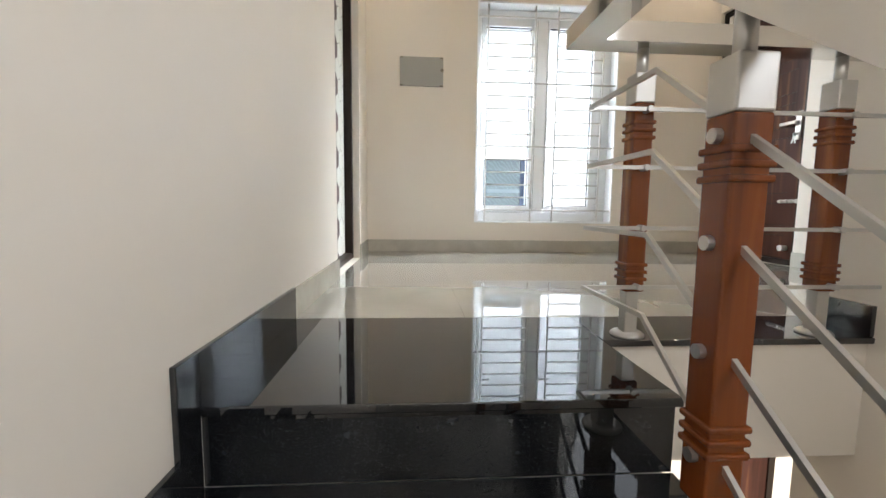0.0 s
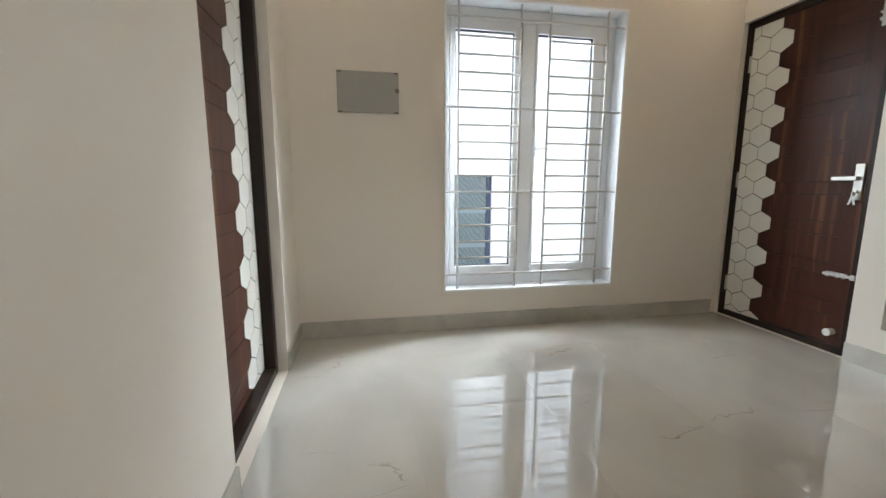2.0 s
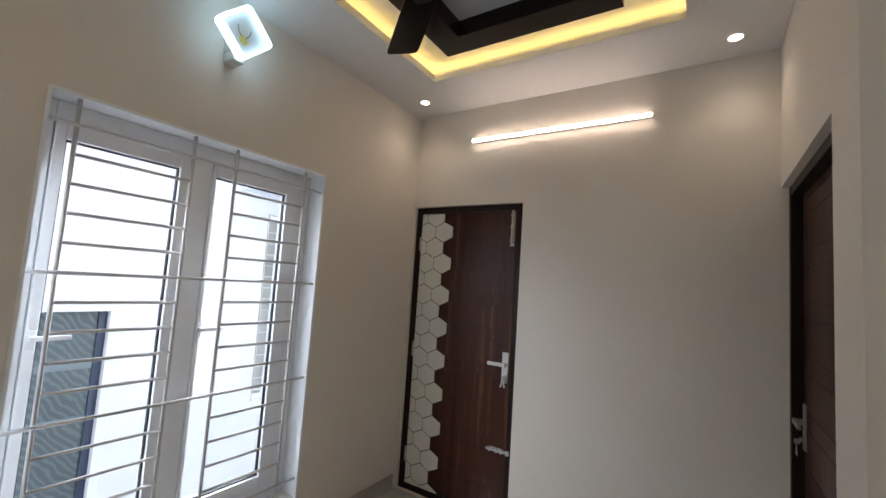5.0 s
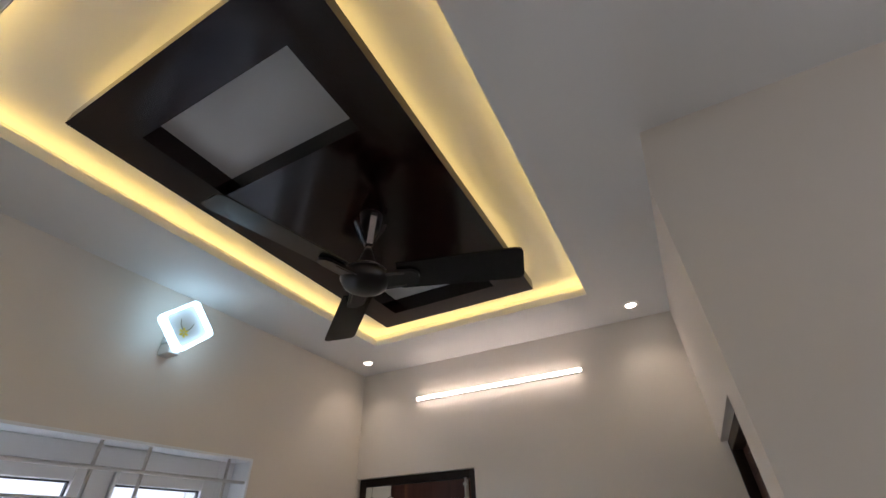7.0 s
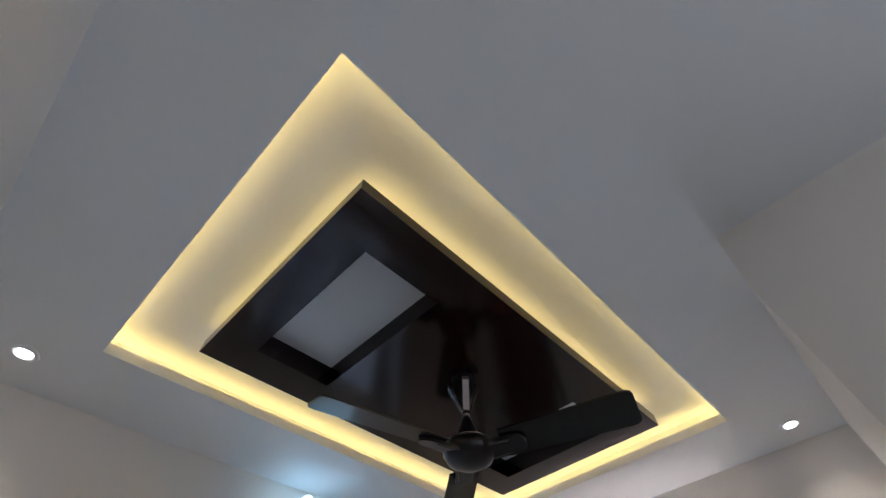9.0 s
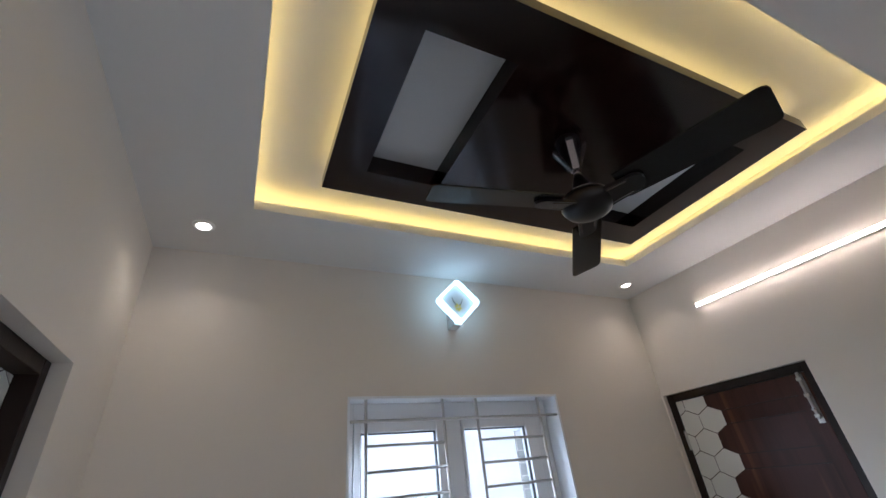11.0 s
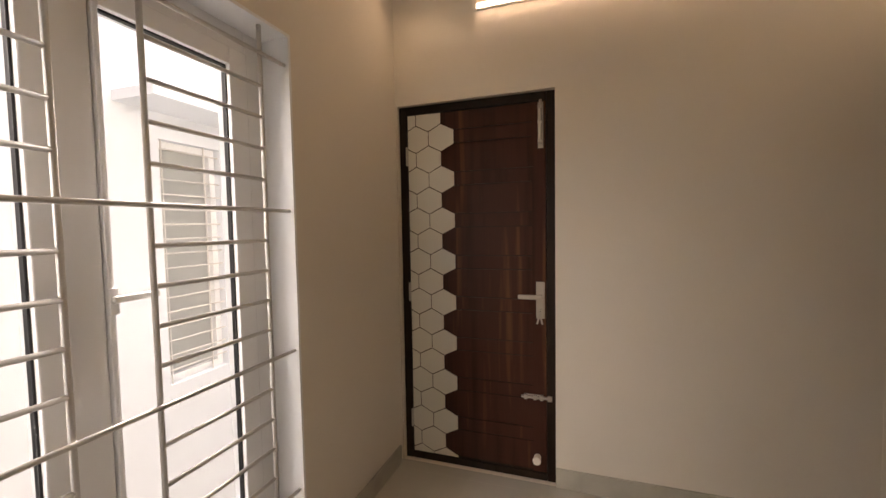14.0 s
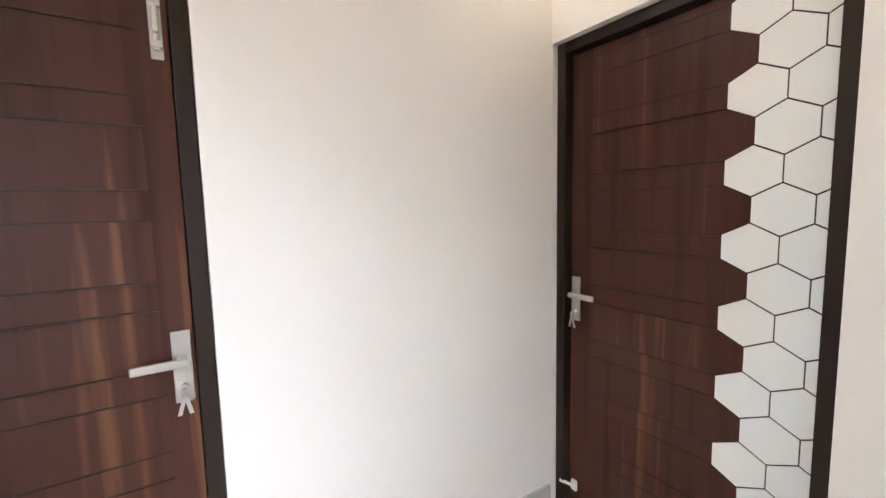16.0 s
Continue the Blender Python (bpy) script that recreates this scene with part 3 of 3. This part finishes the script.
# ---- railing ----
def square_post(root, x, y, z0, zw0, zw1, ztop, w, high, low):
    """Wooden newel with turned grooves between steel ends, and a pin to the rail."""
    h = w / 2
    post = under("post", made_box(x - h, y - h, zw0, x + h, y + h, zw1, bev=0.004), POST, root, "reddish brown wooden post")
    for zb in (high, low):
        for i in range(3):
            z = zb + i * 0.022
            under("collar", made_box(x - h - 0.006, y - h - 0.006, z, x + h + 0.006, y + h + 0.006, z + 0.012, bev=0.004), POST, post)
    under("top_cap", made_box(x - h - 0.001, y - h - 0.001, zw1, x + h + 0.001, y + h + 0.001, zw1 + 0.085, bev=0.004), STEEL, post, "satin steel cap")
    under("pin", made_rod((x, y, zw1 + 0.08), (x, y, ztop), 0.016, 16), STEEL, post, "steel pin", True)
    under("foot", made_box(x - h * 0.7, y - h * 0.7, z0 + 0.008, x + h * 0.7, y + h * 0.7, zw0, bev=0.003), STEEL, post)
    under("flange", lathe(bmesh.new(), (x, y, z0), ((0.05, 0.0005), (0.05, 0.006), (0.044, 0.012), (0.03, 0.014)), 28), STEEL, post, "round steel floor flange", True)
    return post


def bar(bm, pts, w, h):
    """A flat bar swept along points, mitred, upright section w by h."""
    pts = [Vector(p) for p in pts]
    rings = []
    for i, p in enumerate(pts):
        a = (p - pts[i - 1]).normalized() if i else (pts[1] - p).normalized()
        b = (pts[i + 1] - p).normalized() if i + 1 < len(pts) else a
        t = (a + b).normalized()
        side = Vector((t.y, -t.x, 0)).normalized()
        up = side.cross(t).normalized()
        flat_a, flat_b = Vector((a.x, a.y, 0)).normalized(), Vector((b.x, b.y, 0)).normalized()
        ks = 1 / max(0.5, math.sqrt((1 + flat_a.dot(flat_b)) / 2))
        ku = 1 / max(0.5, math.sqrt((1 + a.dot(b)) / 2)) if ks < 1.01 else 1.0
        rings.append([bm.verts.new(p + side * (w / 2 * sx * ks) + up * (h / 2 * sz * ku)) for sx, sz in ((-1, -1), (1, -1), (1, 1), (-1, 1))])
    for r, s in zip(rings, rings[1:]):
        for i in range(4):
            bm.faces.new((r[i], r[(i + 1) % 4], s[(i + 1) % 4], s[i]))
    bm.faces.new(rings[0]), bm.faces.new(rings[-1])
    return bm


def railing():
    root = thing("stair_railing", (0.95, 1.38, 0), "stair railing of wooden posts, steel bars and pale handrail", "railing")
    xb, yb, yk = 0.915, 1.345, 1.025
    slope = RISE / GOING
    yend = -1.9
    fall = slope * 0.95
    drop = fall * (yk - yend)
    hz = 0.885
    under("handrail", bar(bmesh.new(), ((SX, yb + 0.035, hz), (0.905, yb + 0.035, hz), (0.905, yk - 0.02, hz), (0.905, yend, hz - slope * (yk - 0.02 - yend))), 0.085, 0.055), RAIL, root, "pale square-edged metal handrail")
    for z in (0.161, 0.337, 0.512, 0.676):
        under("bar", bar(bmesh.new(), ((SX, yb, z), (xb, yb, z), (xb, yk, z), (xb, yend, z - drop)), 0.009, 0.011), STEEL, root, "flat steel railing bar")
    for x in (1.085, 1.71):
        p = square_post(root, x, 1.395, 0, 0.142, 0.70, hz - 0.025, 0.058, 0.595, 0.175)
        for z in (0.161, 0.337, 0.512, 0.676):
            under("bolt", made_rod((x, yb + 0.02, z), (x, yb - 0.012, z), 0.009, 10), STEEL, p, "steel bolt")
    for k in (1, 5, 9):
        y = NOSE - GOING * (k - 1) - 0.172
        z0 = -RISE * k
        zr = hz - slope * (yk - 0.02 - y)
        p = square_post(root, xb, y, z0, z0 + 0.085, zr - 0.197, zr - 0.02, 0.062, zr - 0.300, zr - 0.735)
        for z in (0.161, 0.337, 0.512, 0.676):
            zz = z - slope * 1.03 * (yk - y)
            under("bolt", made_rod((xb - 0.030, y, zz), (xb - 0.042, y, zz), 0.012, 12), STEEL, p, "steel bolt")


railing()


# ---- fixtures ----
def fuse_box():
    x0, x1, z0, z1 = 0.281, 0.648, 1.412, 1.652
    root = thing("fuse_box", ((x0 + x1) / 2, YN, z0), "grey flush electrical box cover on the wall", "fuse box")
    under("cover", made_box(x0, YN - 0.018, z0, x1, YN - 0.003, z1, bev=0.003), BOX, root)
    under("back_plate", made_box(x0 + 0.012, YN - 0.003, z0 + 0.012, x1 - 0.012, YN, z1 - 0.012), BOX, root)
    for x in (x0 + 0.001, x1 - 0.029):
        for z in (z0 + 0.001, z1 - 0.011):
            under("corner_cap", made_box(x, YN - 0.021, z, x + 0.028, YN - 0.012, z + 0.010, bev=0.002), CAPS, root, "olive corner cap")
    under("latch", made_rod((x1 - 0.010, YN - 0.016, 1.545), (x1 - 0.010, YN - 0.022, 1.545), 0.014, 18), CAPS, root, "round olive latch")


fuse_box()


def tube_light():
    y0, y1, z = 2.136, 3.305, 2.567
    root = thing("tube_light", (XE, (y0 + y1) / 2, z), "long warm white wall tube light, switched on", "tube light")
    under("batten", made_box(XE - 0.026, y0, z - 0.010, XE, y1, z + 0.010, bev=0.002), WHITE, root)
    under("tube", made_box(XE - 0.038, y0 + 0.004, z - 0.011, XE - 0.0265, y1 - 0.004, z + 0.011, bev=0.004), TUBE, root, "glowing diffuser")
    for y in (y0, y1 - 0.004):
        under("end_cap", made_box(XE - 0.039, y, z - 0.012, XE - 0.026, y + 0.004, z + 0.012), WHITE, root)


tube_light()


def wall_lamp():
    cx, cz, y = 1.536, 2.626, YN - 0.112
    root = thing("wall_lamp", (cx, YN, cz), "diamond-shaped white wall lamp with yellow flower print, lit", "wall lamp")

    def rounded(s, r, n=5):
        out = []
        for q in range(4):
            a0 = q * math.pi / 2
            ccx = (s - r) * (1 if q in (0, 3) else -1)
            ccz = (s - r) * (1 if q in (0, 1) else -1)
            for i in range(n + 1):
                a = a0 + i * math.pi / 2 / n
                out.append((ccx + r * math.cos(a), ccz + r * math.sin(a)))
        return out

    turn = radians(45)

    def put(u, v, z):
        return Vector((cx + u * math.cos(turn) - z * math.sin(turn), v, cz + u * math.sin(turn) + z * math.cos(turn)))

    outer, inner = rounded(0.098, 0.026), rounded(0.083, 0.018)
    bm = bmesh.new()
    va = [[bm.verts.new(put(u, v, z)) for u, z in ring] for ring, v in ((outer, y - 0.022), (outer, y + 0.022), (inner, y + 0.022), (inner, y - 0.022))]
    n = len(outer)
    for a, b in zip(va, va[1:] + va[:1]):
        for i in range(n):
            bm.faces.new((a[i], a[(i + 1) % n], b[(i + 1) % n], b[i]))
    under("light_ring", bm, RING, root, "glowing cool white ring")
    under("plate", prism(bmesh.new(), inner, (put, y + 0.004, y + 0.010)), PLATE, root, "backlit white acrylic plate")
    bm = bmesh.new()
    for i in range(6):
        a = i * math.pi / 3
        pts = [(0.010 * math.cos(a + d) * k - 0.024, 0.010 * math.sin(a + d) * k - 0.024) for d, k in ((-0.4, 1), (-0.3, 2.0), (0, 2.5), (0.3, 2.0), (0.4, 1), (0, 0.3))]
        prism(bm, [(p + 0.0, q) for p, q in pts], (put, y + 0.0015, y + 0.0035))
    under("flower", bm, PETAL, root, "yellow flower print")
    bm = bmesh.new()
    for (u0, z0), (u1, z1) in (((-0.022, -0.008), (-0.020, 0.018)), ((-0.020, 0.018), (-0.006, 0.040)), ((-0.008, -0.022), (0.018, -0.020)), ((0.018, -0.020), (0.040, -0.006))):
        rod(bm, put(u0, y + 0.002, z0), put(u1, y + 0.002, z1), 0.002, 6)
    under("stem", bm, PRINT, root, "dark stem print")
    under("bracket", made_box(cx - 0.028, y + 0.0225, cz - 0.135, cx + 0.028, YN, cz - 0.082, bev=0.006), WHITE, root, "white bracket")
    under("arm", made_box(cx - 0.03, y + 0.0225, cz - 0.08, cx + 0.03, YN, cz + 0.05, bev=0.004), WHITE, root)


wall_lamp()


def ceiling_fan():
    cx, cy, zb = 1.49, 2.58, 2.525
    root = thing("ceiling_fan", (cx, cy, ZC), "dark brown three-blade ceiling fan at rest", "ceiling fan")
    under("canopy", lathe(bmesh.new(), (cx, cy, ZC - 0.003), ((0.011, -0.15), (0.016, -0.14), (0.036, -0.07), (0.046, 0.0)), 28), DARK, root, smooth=True)
    for k in range(4):
        c, d = math.cos(math.pi * k / 2 + 0.85), math.sin(math.pi * k / 2 + 0.85)
        bm = bmesh.new()
        pts = [(0.010, -0.152), (0.017, -0.150), (0.040, -0.095), (0.062, -0.050), (0.064, -0.036), (0.054, -0.038), (0.034, -0.075)]
        prism(bm, pts, (lambda u, v, z: Vector((cx + c * u - d * v, cy + d * u + c * v, ZC + z)), -0.012, 0.012))
        under("canopy_petal", bm, FANTRIM, root, "bright petal of the canopy")
    under("rod", made_rod((cx, cy, zb + 0.05), (cx, cy, ZC - 0.10), 0.011, 14), DARK, root, smooth=True)
    under("collar", made_rod((cx, cy, ZC - 0.172), (cx, cy, ZC - 0.148), 0.014, 16), FANTRIM, root, "bright rod collar", True)
    under("lower_cup", lathe(bmesh.new(), (cx, cy, zb + 0.028), ((0.060, 0.0), (0.046, 0.022), (0.030, 0.055), (0.020, 0.085), (0.013, 0.105)), 28), DARK, root, smooth=True)
    motor = under("motor", lathe(bmesh.new(), (cx, cy, zb), ((0.020, -0.050), (0.052, -0.045), (0.078, -0.030), (0.091, -0.006), (0.088, 0.014), (0.074, 0.028), (0.05, 0.034)), 44), DARK, root, "dark glossy motor housing", True)
    under("trim_ring", lathe(bmesh.new(), (cx, cy, zb), ((0.0775, 0.026), (0.080, 0.0275), (0.078, 0.031), (0.074, 0.0305)), 44), FANTRIM, motor, "bright trim ring", True)
    for a in (-71, 49, 169):
        m = Matrix.Translation((cx, cy, zb)) @ pose(0, 0, 0, 0, 0, a)
        # bracket with a rounded outer end
        bm = bmesh.new()
        outline = [(0.062, -0.040), (0.150, -0.034)]
        outline += [(0.168 + 0.034 * math.sin(t), -0.034 * math.cos(t)) for t in [math.pi * i / 8 for i in range(9)]]
        outline += [(0.150, 0.034), (0.062, 0.040)]
        prism(bm, outline, (lambda u, v, z: Vector((u, z, v - 0.28 * z - 0.012)), -0.006, 0.006))
        bmesh.ops.transform(bm, matrix=m, verts=bm.verts)
        arm = under("blade_arm", bm, DARK, root, "glossy blade bracket")
        for w in (-0.030, 0.030):
            bm = rod(bmesh.new(), (0.070, w, -0.28 * w - 0.018), (0.150, w * 0.8, -0.28 * w - 0.018), 0.0022, 6)
            bmesh.ops.transform(bm, matrix=m, verts=bm.verts)
            under("trim", bm, FANTRIM, arm, "thin bright trim")
        bm = bmesh.new()
        top, low = [], []
        for s in (0, 0.2, 0.4, 0.6, 0.8, 0.93, 0.955, 0.975, 0.99, 1.0):
            x = 0.125 + 0.445 * s
            w = 0.058 + 0.010 * s
            if s > 0.93:
                w *= 0.72 + 0.28 * math.sqrt(max(0.0, 1 - ((s - 0.93) / 0.07) ** 2))
            for sgn in (-1, 1):
                z = 0.0 - sgn * w * 0.28
                top.append(bm.verts.new((x, sgn * w, z + 0.003)))
                low.append(bm.verts.new((x, sgn * w, z - 0.003)))
        for i in range(9):
            k = 2 * i
            bm.faces.new((top[k], top[k + 2], top[k + 3], top[k + 1]))
            bm.faces.new((low[k], low[k + 1], low[k + 3], low[k + 2]))
            bm.faces.new((top[k], low[k], low[k + 2], top[k + 2]))
            bm.faces.new((top[k + 1], top[k + 3], low[k + 3], low[k + 1]))
        bm.faces.new((top[0], top[1], low[1], low[0])), bm.faces.new((top[-1], top[-2], low[-2], low[-1]))
        bmesh.ops.transform(bm, matrix=m, verts=bm.verts)
        under("blade", bm, BLADE, arm)


ceiling_fan()


# ---- outside the window ----
def outside():
    yo = 6.2
    gx0, gx1, gz1 = 1.32, 2.02, 1.10
    wx0, wx1, wz0, wz1 = 3.43, 4.05, 0.05, 2.2
    structure("ground", made_box(-400, 4.1, ZLOW - 0.6, 400, 400, ZLOW - 0.5), OUTWALL, "pale concrete ground outside", "ground")
    root = thing("house", (3.0, yo, ZLOW - 0.5), "white painted neighbouring house with a grilled window", "house")
    bm = bmesh.new()
    top = 4.6
    box(bm, -6, yo, ZLOW - 0.5, gx0, yo + 0.2, top)
    box(bm, gx0, yo, gz1, gx1, yo + 0.2, top)
    box(bm, gx1, yo, ZLOW - 0.5, wx0, yo + 0.2, top)
    box(bm, wx0, yo, wz1, wx1, yo + 0.2, top)
    box(bm, wx0, yo, ZLOW - 0.5, wx1, yo + 0.2, wz0)
    box(bm, wx1, yo, ZLOW - 0.5, 12, yo + 0.2, top)
    under("wall", bm, OUTWALL, root)
    under("roof", made_box(-6.2, yo - 0.3, top, 12.2, yo + 6, top + 0.15), OUTWALL, root)
    under("sunshade", made_box(wx0 - 0.35, yo - 0.45, wz1 + 0.22, wx1 + 0.4, yo, wz1 + 0.30), OUTWALL, root, "white concrete sunshade")
    d = under("door", made_box(gx0, yo + 0.05, -1.4, gx1, yo + 0.09, gz1), BLUEGATE, root, "blue-grey patterned sheet door")
    for a in ((gx0 - 0.07, -1.4, gx0, gz1 + 0.07), (gx1, -1.4, gx1 + 0.07, gz1 + 0.07), (gx0, gz1, gx1, gz1 + 0.07)):
        under("border", made_box(a[0], yo - 0.03, a[1], a[2], yo - 0.001, a[3], bev=0.004), OUTWALL, d, "white plaster border")
    for a in ((gx0, gx0 + 0.05), (gx1 - 0.06, gx1)):
        under("stile", made_box(a[0], yo + 0.03, -1.4, a[1], yo + 0.0495, gz1), GATEFRAME, d, "dark blue door stile")
    for z in (0.62, 0.18):
        under("cross_rail", made_box(gx0 + 0.051, yo + 0.04, z, gx1 - 0.061, yo + 0.0495, z + 0.05), GATELINE, d)
    w = under("window", made_box(wx0, yo + 0.14, wz0, wx1, yo + 0.15, wz1), GLASSDARK, root, "dark window with white grille")
    for a in ((wx0, wz0, wx0 + 0.06, wz1), (wx1 - 0.06, wz0, wx1, wz1), (wx0 + 0.06, wz0, wx1 - 0.06, wz0 + 0.06), (wx0 + 0.06, wz1 - 0.06, wx1 - 0.06, wz1)):
        under("frame", made_box(a[0], yo + 0.08, a[1], a[2], yo + 0.139, a[3]), UPVC, w)
    for i in range(16):
        z = wz0 + 0.12 + i * (wz1 - wz0 - 0.2) / 15
        under("grille_bar", made_rod((wx0, yo + 0.03, z), (wx1, yo + 0.03, z), 0.007, 6), GRILLE, w)
    for x in (wx0 + 0.04, wx1 - 0.16):
        under("grille_post", made_rod((x, yo + 0.03, wz0), (x, yo + 0.03, wz1), 0.007, 6), GRILLE, w)


outside()


# ---- lower storey seen through the stairwell ----
def lower():
    structure("wall_low_north", made_box(XE + WT, YN, ZLOW, 6.0, YN + WT, -0.4), WALL, "plain cream wall of the lower storey", "wall")
    structure("wall_low_east", made_box(5.8, 0.5, ZLOW, 6.0, YN, -0.4), WALL, "plain cream wall of the lower storey", "wall")
    # south wall with an invented opening, out of view, for the lower storey's lamp
    bm = bmesh.new()
    box(bm, SX + WT, 0.5, ZLOW, 3.2, 0.72, -0.4)
    box(bm, 4.8, 0.5, ZLOW, 5.8, 0.72, -0.4)
    box(bm, 3.2, 0.5, ZLOW, 4.8, 0.72, -2.5)
    box(bm, 3.2, 0.5, -0.9, 4.8, 0.72, -0.4)
    structure("wall_low_south", bm, WALL, "plain cream wall of the lower storey", "wall")
    structure("ceiling_low", made_box(XE + WT, 0.5, -0.4, 6.0, YN + WT, -0.2), CEIL, "white slab over the lower storey", "ceiling")
    root = thing("door_low", (3.5, YN, ZLOW), "brown wooden door of the lower storey", "door", "", "structure")
    under("leaf", made_box(3.08, YN - 0.03, ZLOW + 0.01, 3.90, YN - 0.002, ZLOW + 2.05, bev=0.003), LEAF, root)
    under("jamb", made_box(3.90, YN - 0.045, ZLOW, 3.965, YN - 0.002, ZLOW + 2.1, bev=0.003), FRAME, root)


lower()


# ---- floor tiles ----
def tiles():
    floor = bpy.data.objects["floor"]
    tx, ty, gap = 0.6, 1.2, 0.0003
    y0 = GY
    y = y0
    while y < YN:
        x = 0.0
        while x < XE - 0.01:
            x1, y1 = min(x + tx, XE), min(y + ty, YN)
            t = part("tile", made_box(x + gap, y + gap, -0.008, x1 - gap, y1 - gap, 0.0), TILE, floor)
            x += tx
        y += ty


tiles()
